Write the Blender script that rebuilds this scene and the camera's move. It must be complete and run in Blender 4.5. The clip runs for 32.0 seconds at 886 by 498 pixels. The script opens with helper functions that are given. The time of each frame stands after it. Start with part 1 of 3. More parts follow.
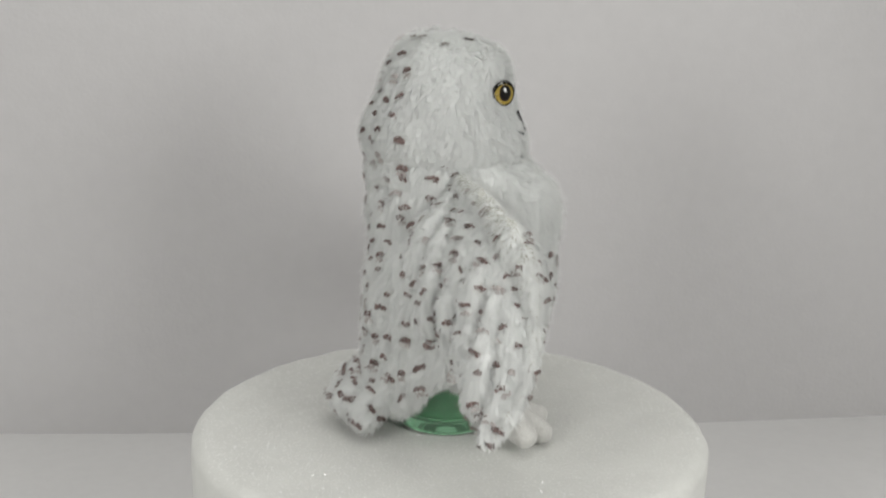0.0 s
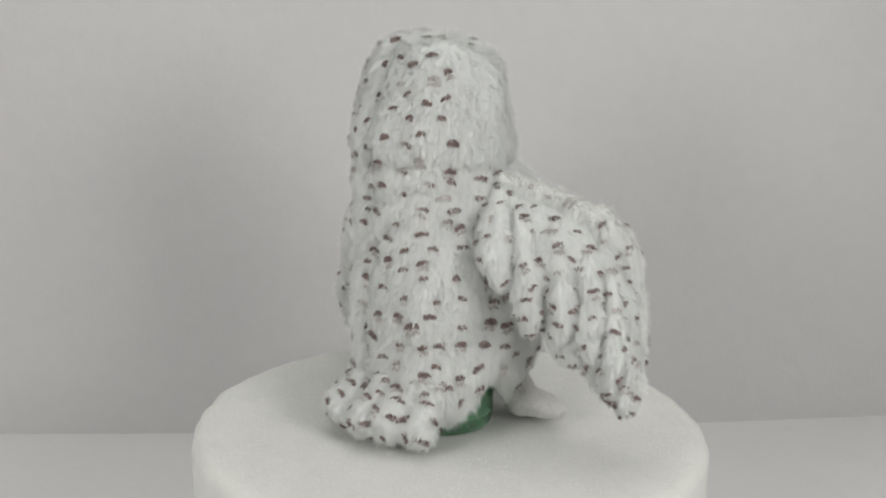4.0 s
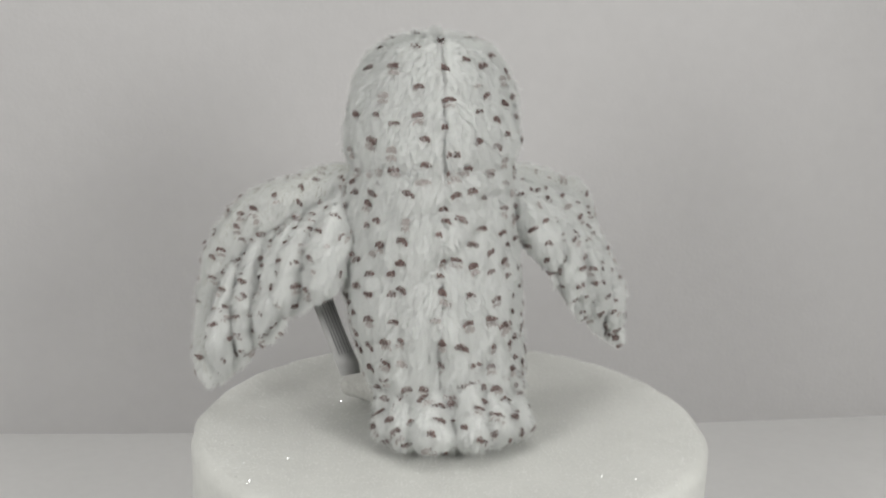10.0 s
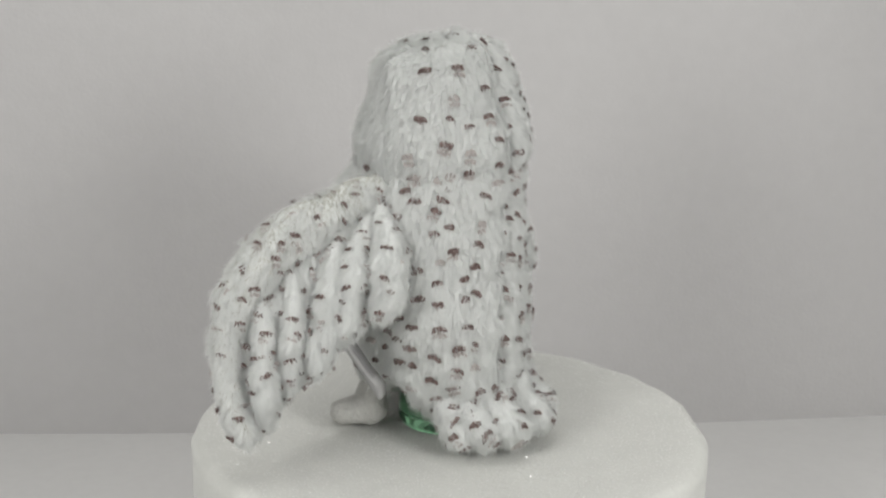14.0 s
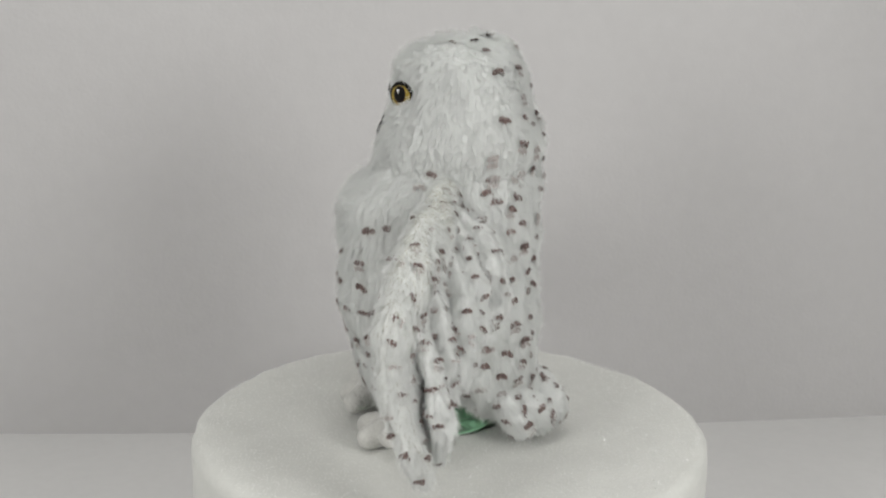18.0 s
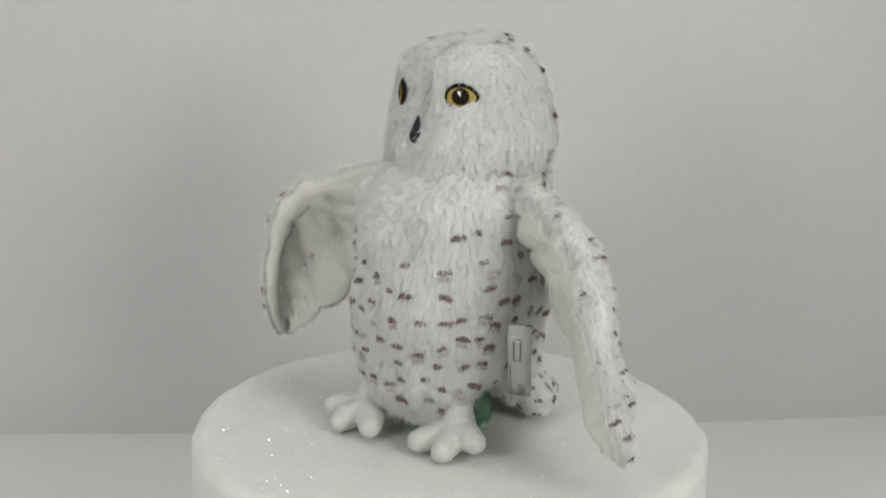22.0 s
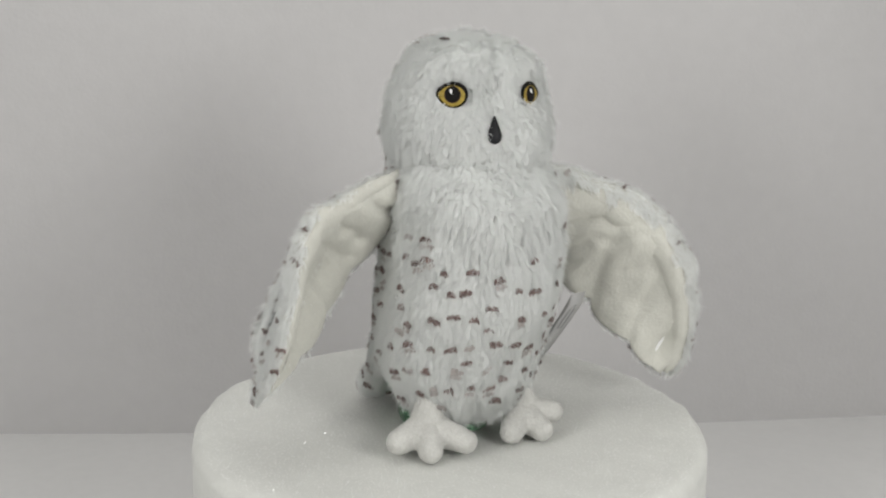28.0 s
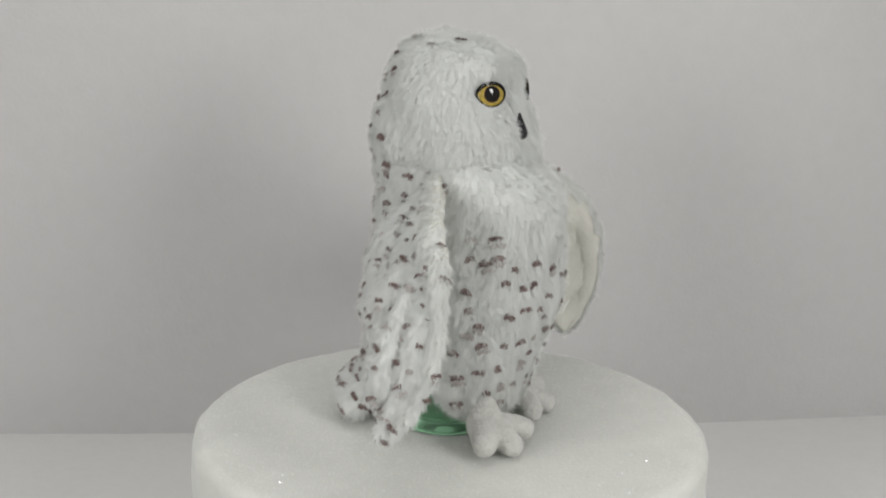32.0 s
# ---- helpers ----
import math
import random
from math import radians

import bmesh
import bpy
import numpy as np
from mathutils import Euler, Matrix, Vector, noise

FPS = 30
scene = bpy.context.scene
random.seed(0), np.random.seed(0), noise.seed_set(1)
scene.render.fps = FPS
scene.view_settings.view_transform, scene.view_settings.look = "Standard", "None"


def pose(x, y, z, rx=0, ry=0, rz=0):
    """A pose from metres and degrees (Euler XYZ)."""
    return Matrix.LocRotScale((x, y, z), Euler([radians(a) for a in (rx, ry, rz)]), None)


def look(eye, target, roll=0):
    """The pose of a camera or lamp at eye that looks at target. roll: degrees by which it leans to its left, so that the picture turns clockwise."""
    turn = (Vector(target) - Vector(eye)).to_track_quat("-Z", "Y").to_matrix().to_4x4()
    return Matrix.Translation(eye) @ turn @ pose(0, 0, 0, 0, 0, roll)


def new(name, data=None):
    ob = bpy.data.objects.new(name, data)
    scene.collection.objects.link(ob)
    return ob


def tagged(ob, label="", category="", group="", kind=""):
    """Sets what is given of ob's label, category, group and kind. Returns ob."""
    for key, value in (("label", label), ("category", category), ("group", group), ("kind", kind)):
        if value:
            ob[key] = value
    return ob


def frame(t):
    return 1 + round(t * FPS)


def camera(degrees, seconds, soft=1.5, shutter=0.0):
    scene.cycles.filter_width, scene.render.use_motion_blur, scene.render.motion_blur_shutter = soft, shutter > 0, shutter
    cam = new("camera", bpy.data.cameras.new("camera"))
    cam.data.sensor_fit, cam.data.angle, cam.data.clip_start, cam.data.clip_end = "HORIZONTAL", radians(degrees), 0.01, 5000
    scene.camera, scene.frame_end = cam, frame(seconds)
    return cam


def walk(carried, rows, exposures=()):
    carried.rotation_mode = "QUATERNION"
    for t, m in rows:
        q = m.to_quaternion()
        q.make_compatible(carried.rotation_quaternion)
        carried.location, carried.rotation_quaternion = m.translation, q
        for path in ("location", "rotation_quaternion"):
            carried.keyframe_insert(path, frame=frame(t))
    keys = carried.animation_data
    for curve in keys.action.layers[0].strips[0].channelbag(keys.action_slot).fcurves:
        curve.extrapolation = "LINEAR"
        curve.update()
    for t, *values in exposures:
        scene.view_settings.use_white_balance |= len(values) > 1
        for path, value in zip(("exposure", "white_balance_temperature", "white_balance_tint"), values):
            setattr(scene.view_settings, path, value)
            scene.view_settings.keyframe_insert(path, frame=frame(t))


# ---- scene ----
import itertools

# ---- camera ----
cam = camera(45.75, 32.0, soft=2.0)
EYE = Vector((-0.00395, -0.7317, 0.2925))
TILT, LEAN = radians(12.49), 1.044
AIM = EYE + Vector((0, math.cos(TILT), -math.sin(TILT)))
walk(cam, [(0.0, look(EYE, AIM, LEAN)), (32.0, look(EYE, AIM, LEAN))], exposures=[(0.0, 0.0), (32.0, 0.0)])

# ---- light ----
world = bpy.data.worlds.new("world")
scene.world = world
world.use_nodes = True
world.node_tree.nodes["Background"].inputs["Color"].default_value = (1.0, 0.98, 0.95, 1)
world.node_tree.nodes["Background"].inputs["Strength"].default_value = 0.05


def softbox(name, eye, target, size, watts, color):
    lamp = bpy.data.lights.new(name, "AREA")
    lamp.shape, lamp.size, lamp.size_y = "RECTANGLE", size[0], size[1]
    lamp.energy, lamp.color = watts, color
    ob = new(name, lamp)
    ob.matrix_world = look(eye, target)
    return ob


softbox("softbox_west", (-0.60, -0.80, 0.43), (0, 0.1, 0.1), (0.36, 0.36), 4.2, (1.0, 0.988, 0.962))
softbox("softbox_east", (0.62, -0.77, 0.45), (0, 0.1, 0.1), (0.36, 0.36), 5.3, (1.0, 0.988, 0.962))
# Fill lamp added overhead for ambient light; no ceiling lamp is known here.
softbox("overhead_fill", (0.0, -0.1, 1.28), (0, 0.0, 0.0), (1.0, 0.8), 4.1, (1.0, 0.99, 0.97))


# ---- materials ----
def material(name, color, rough=0.8, metal=0.0, grain=None, bump=None, second=None, spec=0.3, sheen=0.0):
    """A Principled surface whose colour varies at one or two scales, with a fine relief."""
    m = bpy.data.materials.new(name)
    m.use_nodes = True
    nt = m.node_tree
    b = nt.nodes["Principled BSDF"]
    b.inputs["Base Color"].default_value = (*color, 1)
    b.inputs["Roughness"].default_value = rough
    b.inputs["Metallic"].default_value = metal
    b.inputs["Specular IOR Level"].default_value = spec
    b.inputs["Sheen Weight"].default_value = sheen
    co = nt.nodes.new("ShaderNodeTexCoord")
    out = None
    for spec_row in (grain, second):
        if not spec_row:
            continue
        scale, amount = spec_row
        n = nt.nodes.new("ShaderNodeTexNoise")
        n.inputs["Scale"].default_value = scale
        n.inputs["Detail"].default_value = 4
        nt.links.new(co.outputs["Object"], n.inputs["Vector"])
        mr = nt.nodes.new("ShaderNodeMapRange")
        mr.inputs["From Min"].default_value, mr.inputs["From Max"].default_value = 0.3, 0.7
        mr.inputs["To Min"].default_value, mr.inputs["To Max"].default_value = 1 - amount, 1 + amount * 0.4
        nt.links.new(n.outputs["Fac"], mr.inputs["Value"])
        mul = nt.nodes.new("ShaderNodeVectorMath")
        mul.operation = "SCALE"
        if out is None:
            mul.inputs[0].default_value = color
        else:
            nt.links.new(out, mul.inputs[0])
        nt.links.new(mr.outputs["Result"], mul.inputs["Scale"])
        out = mul.outputs["Vector"]
    if out is not None:
        nt.links.new(out, b.inputs["Base Color"])
    if bump:
        scale, depth = bump
        n = nt.nodes.new("ShaderNodeTexNoise")
        n.inputs["Scale"].default_value = scale
        n.inputs["Detail"].default_value = 5
        nt.links.new(co.outputs["Object"], n.inputs["Vector"])
        bp = nt.nodes.new("ShaderNodeBump")
        bp.inputs["Distance"].default_value = depth
        nt.links.new(n.outputs["Fac"], bp.inputs["Height"])
        nt.links.new(bp.outputs["Normal"], b.inputs["Normal"])
    return m


def pile(name, color, through_light, vary):
    """Plush pile: diffuse hair that lets some light through, each tuft a little different."""
    m = bpy.data.materials.new(name)
    m.use_nodes = True
    nt = m.node_tree
    nt.nodes.remove(nt.nodes["Principled BSDF"])
    geo = nt.nodes.new("ShaderNodeNewGeometry")
    mr = nt.nodes.new("ShaderNodeMapRange")
    mr.inputs["To Min"].default_value, mr.inputs["To Max"].default_value = 1 - vary, 1 + vary * 0.3
    nt.links.new(geo.outputs["Random Per Island"], mr.inputs["Value"])
    mul = nt.nodes.new("ShaderNodeVectorMath")
    mul.operation = "SCALE"
    mul.inputs[0].default_value = color
    nt.links.new(mr.outputs["Result"], mul.inputs["Scale"])
    d, t = nt.nodes.new("ShaderNodeBsdfDiffuse"), nt.nodes.new("ShaderNodeBsdfTranslucent")
    mix = nt.nodes.new("ShaderNodeMixShader")
    mix.inputs["Fac"].default_value = through_light
    for s in (d, t):
        nt.links.new(mul.outputs["Vector"], s.inputs["Color"])
    nt.links.new(d.outputs[0], mix.inputs[1])
    nt.links.new(t.outputs[0], mix.inputs[2])
    nt.links.new(mix.outputs[0], nt.nodes["Material Output"].inputs["Surface"])
    return m


WALL = material("matte_grey_white_backdrop", (0.556, 0.549, 0.550), 0.95, grain=(3.0, 0.03), second=(60, 0.02), bump=(220, 0.0003))
TABLE = material("white_table_laminate", (0.70, 0.698, 0.692), 0.6, grain=(4.0, 0.03), second=(90, 0.02), bump=(300, 0.0002))
ROOM = material("plain_white_wall_paint", (0.78, 0.78, 0.77), 0.9, grain=(2.0, 0.03), bump=(150, 0.0004))
FELT = material("glittery_white_felt", (0.625, 0.632, 0.602), 0.9, grain=(35, 0.05), second=(400, 0.035), bump=(300, 0.0004), sheen=0.2)
GLITTER = material("clear_glitter_flakes", (0.97, 0.97, 0.96), 0.30, metal=1.0)
PILE = pile("white_plush_pile", (0.944, 0.954, 0.944), 0.52, 0.03)
FAINT = pile("grey_brown_plush_pile", (0.60, 0.56, 0.54), 0.2, 0.3)
MARK = pile("dark_brown_plush_pile", (0.300, 0.226, 0.212), 0.15, 0.6)
BACKING = material("white_knit_backing", (0.84, 0.845, 0.84), 0.95, grain=(120, 0.06), bump=(600, 0.0008))
LINING = material("cream_velour_lining", (0.585, 0.582, 0.530), 0.75, grain=(60, 0.05), second=(500, 0.04), bump=(420, 0.0006), sheen=0.15)
FOOT = material("white_velour", (0.57, 0.567, 0.540), 0.9, grain=(70, 0.10), second=(600, 0.10), bump=(420, 0.0014), sheen=0.25)
GOLD = material("golden_yellow_thread", (0.36, 0.262, 0.046), 0.55, grain=(400, 0.35), bump=(900, 0.0004))
BLACK = material("black_thread", (0.008, 0.007, 0.006), 0.6, grain=(500, 0.3), bump=(900, 0.0004), spec=0.12)
BROWN = material("dark_brown_thread", (0.045, 0.018, 0.010), 0.5, grain=(500, 0.3))
GLINT = material("white_thread", (0.82, 0.82, 0.82), 0.5)
BEAK = material("black_vinyl", (0.010, 0.010, 0.012), 0.45, grain=(200, 0.3), bump=(300, 0.0003), spec=0.3)
SATIN = material("white_satin_ribbon", (0.44, 0.44, 0.435), 0.45, grain=(80, 0.04), bump=(700, 0.0002))
INK = material("grey_printing_ink", (0.20, 0.20, 0.205), 0.7, grain=(900, 0.3))

GLASS = bpy.data.materials.new("green_bottle_glass")
GLASS.use_nodes = True
_g = GLASS.node_tree.nodes["Principled BSDF"]
_g.inputs["Base Color"].default_value = (0.38, 0.77, 0.48, 1)
_g.inputs["Roughness"].default_value = 0.03
_g.inputs["Transmission Weight"].default_value = 0.88
_g.inputs["IOR"].default_value = 1.5


# ---- building helpers ----
def mesh_from(name, verts, faces, smooth=True):
    me = bpy.data.meshes.new(name)
    me.from_pydata([tuple(v) for v in verts], [], [tuple(f) for f in faces])
    me.update()
    if smooth:
        me.polygons.foreach_set("use_smooth", [True] * len(me.polygons))
    return me


def part(name, data, mat, parent=None, label="", kind=""):
    """Links a bmesh or mesh as one object under a thing or part."""
    if isinstance(data, bmesh.types.BMesh):
        me = bpy.data.meshes.new(name)
        for f in data.faces:
            f.smooth = True
        data.to_mesh(me)
        data.free()
        data = me
    if mat is not None:
        data.materials.append(mat)
    ob = new(name, data)
    ob.parent = parent
    return tagged(ob, label=label, kind=kind)


def spline(points, n):
    """n points along a smooth curve through the given ones."""
    p = np.array(points, float)
    p = np.vstack([2 * p[0] - p[1], p, 2 * p[-1] - p[-2]])
    s = np.linspace(0, len(points) - 1, n)
    i = np.minimum(s.astype(int), len(points) - 2)
    t = (s - i)[:, None]
    a, b, c, d = p[i], p[i + 1], p[i + 2], p[i + 3]
    return 0.5 * (2 * b + (c - a) * t + (2 * a - 5 * b + 4 * c - d) * t**2 + (3 * b - a - 3 * c + d) * t**3)


def grid_faces(rows, cols, closed):
    out = []
    for i in range(rows - 1):
        for j in range(cols if closed else cols - 1):
            k = (j + 1) % cols
            out.append((i * cols + j, i * cols + k, (i + 1) * cols + k, (i + 1) * cols + j))
    return out


def bumps(p, scale, seed):
    """A soft noise between -1 and 1 at each point."""
    o = Vector((seed * 7.3, seed * 3.1, seed * 5.7))
    return np.array([noise.noise(Vector(q) * scale + o) for q in p])


def loft(sections, rows, cols, lumps, seed, power=2.2):
    """A stuffed form from rows of height, centre x, half width, centre y, half depth; top first."""
    s = spline(sections, rows)
    a = np.linspace(0, 2 * math.pi, cols, endpoint=False)
    ca, sa = np.cos(a), np.sin(a)
    ex = 2 / power
    ux, uy = np.sign(ca) * np.abs(ca) ** ex, np.sign(sa) * np.abs(sa) ** ex
    v = np.stack([s[:, 1:2] + np.maximum(s[:, 2:3], 0.0015) * ux, s[:, 3:4] + np.maximum(s[:, 4:5], 0.0015) * uy, np.repeat(s[:, 0:1], cols, 1)], -1).reshape(-1, 3)
    if lumps:
        c = np.repeat(s[:, [1, 3, 0]], cols, 0)
        out = v - c
        out /= np.maximum(np.linalg.norm(out, axis=1, keepdims=True), 1e-6)
        tall = v * np.array((1.0, 1.0, 0.45))
        v = v + out * (lumps * (bumps(tall, 34, seed) + 0.6 * bumps(tall, 85, seed + 1)))[:, None]
        seam = np.exp(-(((v[:, 0] - MID) / 0.0030) ** 2)) * (v[:, 1] > c[:, 1])
        v = v - out * (0.0042 * seam)[:, None]
    return v, [tuple(reversed(f)) for f in grid_faces(rows, cols, True)]


def triangles(v, faces):
    v = np.asarray(v, float)
    t = np.array([x for f in faces for x in ((f[0], f[1], f[2]), (f[0], f[2], f[3]) if len(f) == 4 else (f[0], f[1], f[2]))], int)
    n = np.cross(v[t[:, 1]] - v[t[:, 0]], v[t[:, 2]] - v[t[:, 0]])
    vn = np.zeros_like(v)
    for k in range(3):
        np.add.at(vn, t[:, k], n)
    vn /= np.maximum(np.linalg.norm(vn, axis=1, keepdims=True), 1e-12)
    return v, t, vn, 0.5 * np.linalg.norm(n, axis=1)


def limb(path, radii, squash, up, lumps, seed, cols=20):
    """A stuffed finger along a path, flattened across up, with uneven sides; verts, outward quads, surface."""
    path, radii = np.asarray(path, float), np.asarray(radii, float)
    rows = len(path)
    tan = unit(np.gradient(path, axis=0))
    e2 = np.broadcast_to(np.asarray(up, float), path.shape)
    e2 = unit(e2 - tan * (e2 * tan).sum(1, keepdims=True))
    e1 = np.cross(tan, e2)
    a = np.linspace(0, 2 * math.pi, cols, endpoint=False)
    rim = e1[:, None] * np.cos(a)[None, :, None] + e2[:, None] * (squash * np.sin(a))[None, :, None]
    v = (path[:, None] + rim * radii[:, None, None]).reshape(-1, 3)
    full = np.repeat(radii / radii.max(), cols)
    v = v + rim.reshape(-1, 3) * (lumps * full * (bumps(v, 60, seed) + 0.7 * bumps(v, 140, seed + 2)))[:, None]
    quads = grid_faces(rows, cols, True)
    fs = triangles(v, quads)
    if ((v - np.repeat(path, cols, 0)) * fs[2]).sum() < 0:
        quads = [tuple(reversed(f)) for f in quads]
        fs = triangles(v, quads)
    return v, quads + [tuple(range((rows - 1) * cols, rows * cols))], fs


def joined(surfs):
    off, tt = 0, []
    for sv, st, _, _ in surfs:
        tt.append(st + off)
        off += len(sv)
    return np.vstack([x[0] for x in surfs]), np.vstack(tt), np.vstack([x[2] for x in surfs]), np.concatenate([x[3] for x in surfs])


def scatter(rng, surface, count):
    v, t, vn, area = surface
    k = rng.choice(len(t), count, p=area / area.sum())
    r1, r2 = np.sqrt(rng.random(count)), rng.random(count)
    w = np.stack([1 - r1, r1 * (1 - r2), r1 * r2], 1)[:, :, None]
    n = (vn[t[k]] * w).sum(1)
    return (v[t[k]] * w).sum(1), n / np.maximum(np.linalg.norm(n, axis=1, keepdims=True), 1e-9)


def unit(a):
    return a / np.maximum(np.linalg.norm(a, axis=1, keepdims=True), 1e-9)


def locks(rng, p, n, size):
    """Which lock of pile each root belongs to, and the lock's centre on the skin."""
    base = np.floor(p / size).astype(int)
    jitter = rng.random((8191, 3))
    near = np.full(len(p), 1e9)
    key, mid = np.zeros(len(p), int), p.copy()
    for step in itertools.product((-1, 0, 1), repeat=3):
        c = base + np.array(step)
        k = (c[:, 0] * 73856093 ^ c[:, 1] * 19349663 ^ c[:, 2] * 83492791) % 8191
        q = (c + jitter[k]) * size
        d = ((q - p) ** 2).sum(1)
        hit = d < near
        near[hit], key[hit], mid[hit] = d[hit], k[hit], q[hit]
    return key, mid - n * ((mid - p) * n).sum(1, keepdims=True)


def strands(name, p, n, length, width, lift, fall, rng, mat, parent, clump=0.35, gather=0.32, label=""):
    """Many tapered hairs as one mesh: roots p with normals n, combed along fall, gathered in locks."""
    m = len(p)
    key, mid = locks(rng, p, n, 0.0027)
    tuft = rng.normal(0, 1, (8191, 3))[key]
    tall = (0.78 + 0.44 * rng.random(8191))[key]
    wide, _ = locks(rng, p, n, 0.0120)
    swirl = rng.normal(0, 1, (8191, 3))[wide]
    comb = unit(fall - n * (fall * n).sum(1, keepdims=True))
    lock = unit(n * lift + comb * (1 - lift) + tuft * clump * 0.5 + swirl * clump * 0.6)
    d = unit(lock + rng.normal(0, 0.14, (m, 3)))
    stray = rng.random(m) < 0.035
    d = np.where(stray[:, None], unit(d + n * 0.7 + rng.normal(0, 0.25, (m, 3))), d)
    L = (length * tall * rng.uniform(0.7, 1.2, m) * np.where(stray, 1.2, 1.0))[:, None]
    side = unit(np.cross(d, n)) * (width * rng.uniform(0.7, 1.3, m))[:, None] * 0.5
    pull = np.where(stray, 0.0, gather)[:, None]
    half = p + d * L * 0.5
    half = half + (mid + lock * L * 0.5 - half) * pull * 0.45
    end = unit(lock + comb * 0.35 - n * 0.10)
    tip = p + d * L * 0.5 + unit(d + comb * 0.35 - n * 0.10) * L * 0.5
    tip = tip + (mid + lock * L * 0.5 + end * L * 0.5 - tip) * pull
    v = np.stack([p - side, p + side, half - side * 0.85, half + side * 0.85, tip], 1).reshape(-1, 3)
    tri = (np.array([[0, 1, 3], [0, 3, 2], [2, 3, 4]])[None] + 5 * np.arange(m)[:, None, None]).reshape(-1)
    me = bpy.data.meshes.new(name)
    me.vertices.add(len(v))
    me.vertices.foreach_set("co", v.reshape(-1).astype(np.float32))
    me.loops.add(len(tri))
    me.loops.foreach_set("vertex_index", tri.astype(np.int32))
    me.polygons.add(len(tri) // 3)
    me.polygons.foreach_set("loop_start", np.arange(0, len(tri), 3, dtype=np.int32))
    me.polygons.foreach_set("use_smooth", np.ones(len(tri) // 3, dtype=bool))
    me.update(calc_edges=True)
    spin = rng.normal(0, 1, (m, 3))
    spin = unit(spin - d * (spin * d).sum(1, keepdims=True))
    soft = unit(n + spin * 0.08 + tuft * 0.13 + swirl * 0.07)
    me.normals_split_custom_set_from_vertices(np.repeat(soft, 5, 0).tolist())
    return part(name, me, mat, parent, label, kind="stuff")


def spread_marks(rng, surface, where, gap, tries=4000):
    """Feather marks scattered over a surface, no two nearer than gap."""
    p, n = scatter(rng, surface, tries)
    keep = []
    for q, m in zip(p, n):
        if not where(q):
            continue
        near = gap * rng.choice((0.72, 0.95, 1.1, 1.25))
        if all((q[0] - k[0][0]) ** 2 + (q[1] - k[0][1]) ** 2 + 1.2 * (q[2] - k[0][2]) ** 2 > near * near for k in keep):
            keep.append((q, m))
    return keep


def printed_marks(rng, surface, where, columns, rise, middle):
    """Feather marks in staggered upright columns round a stuffed form, as the cloth was printed."""
    p, n = scatter(rng, surface, 24000)
    e = p - np.array(middle)
    turn, reach = np.arctan2(e[:, 1], e[:, 0]), np.hypot(e[:, 0], e[:, 1])
    keep = []
    for c in range(columns):
        z = p[:, 2].min() + rise * (0.5 * (c % 2) + rng.uniform(-0.12, 0.12))
        drift = 0.0
        while z < p[:, 2].max():
            drift = 0.7 * drift + rng.normal(0, 0.20)
            a = 2 * math.pi * (c + 0.5 + drift + rng.normal(0, 0.10)) / columns
            off = (turn - a + math.pi) % (2 * math.pi) - math.pi
            d = (off * reach) ** 2 + (p[:, 2] - z - rng.normal(0, 0.0016)) ** 2
            k = int(np.argmin(d))
            if d[k] < 0.004**2 and where(p[k]) and reach[k] > 0.010 and rng.random() < 0.95 and all(((p[k] - o) ** 2).sum() > 0.0078**2 for o, _ in keep):
                keep.append((p[k], n[k]))
            z += rise * rng.uniform(0.82, 1.18)
    return keep


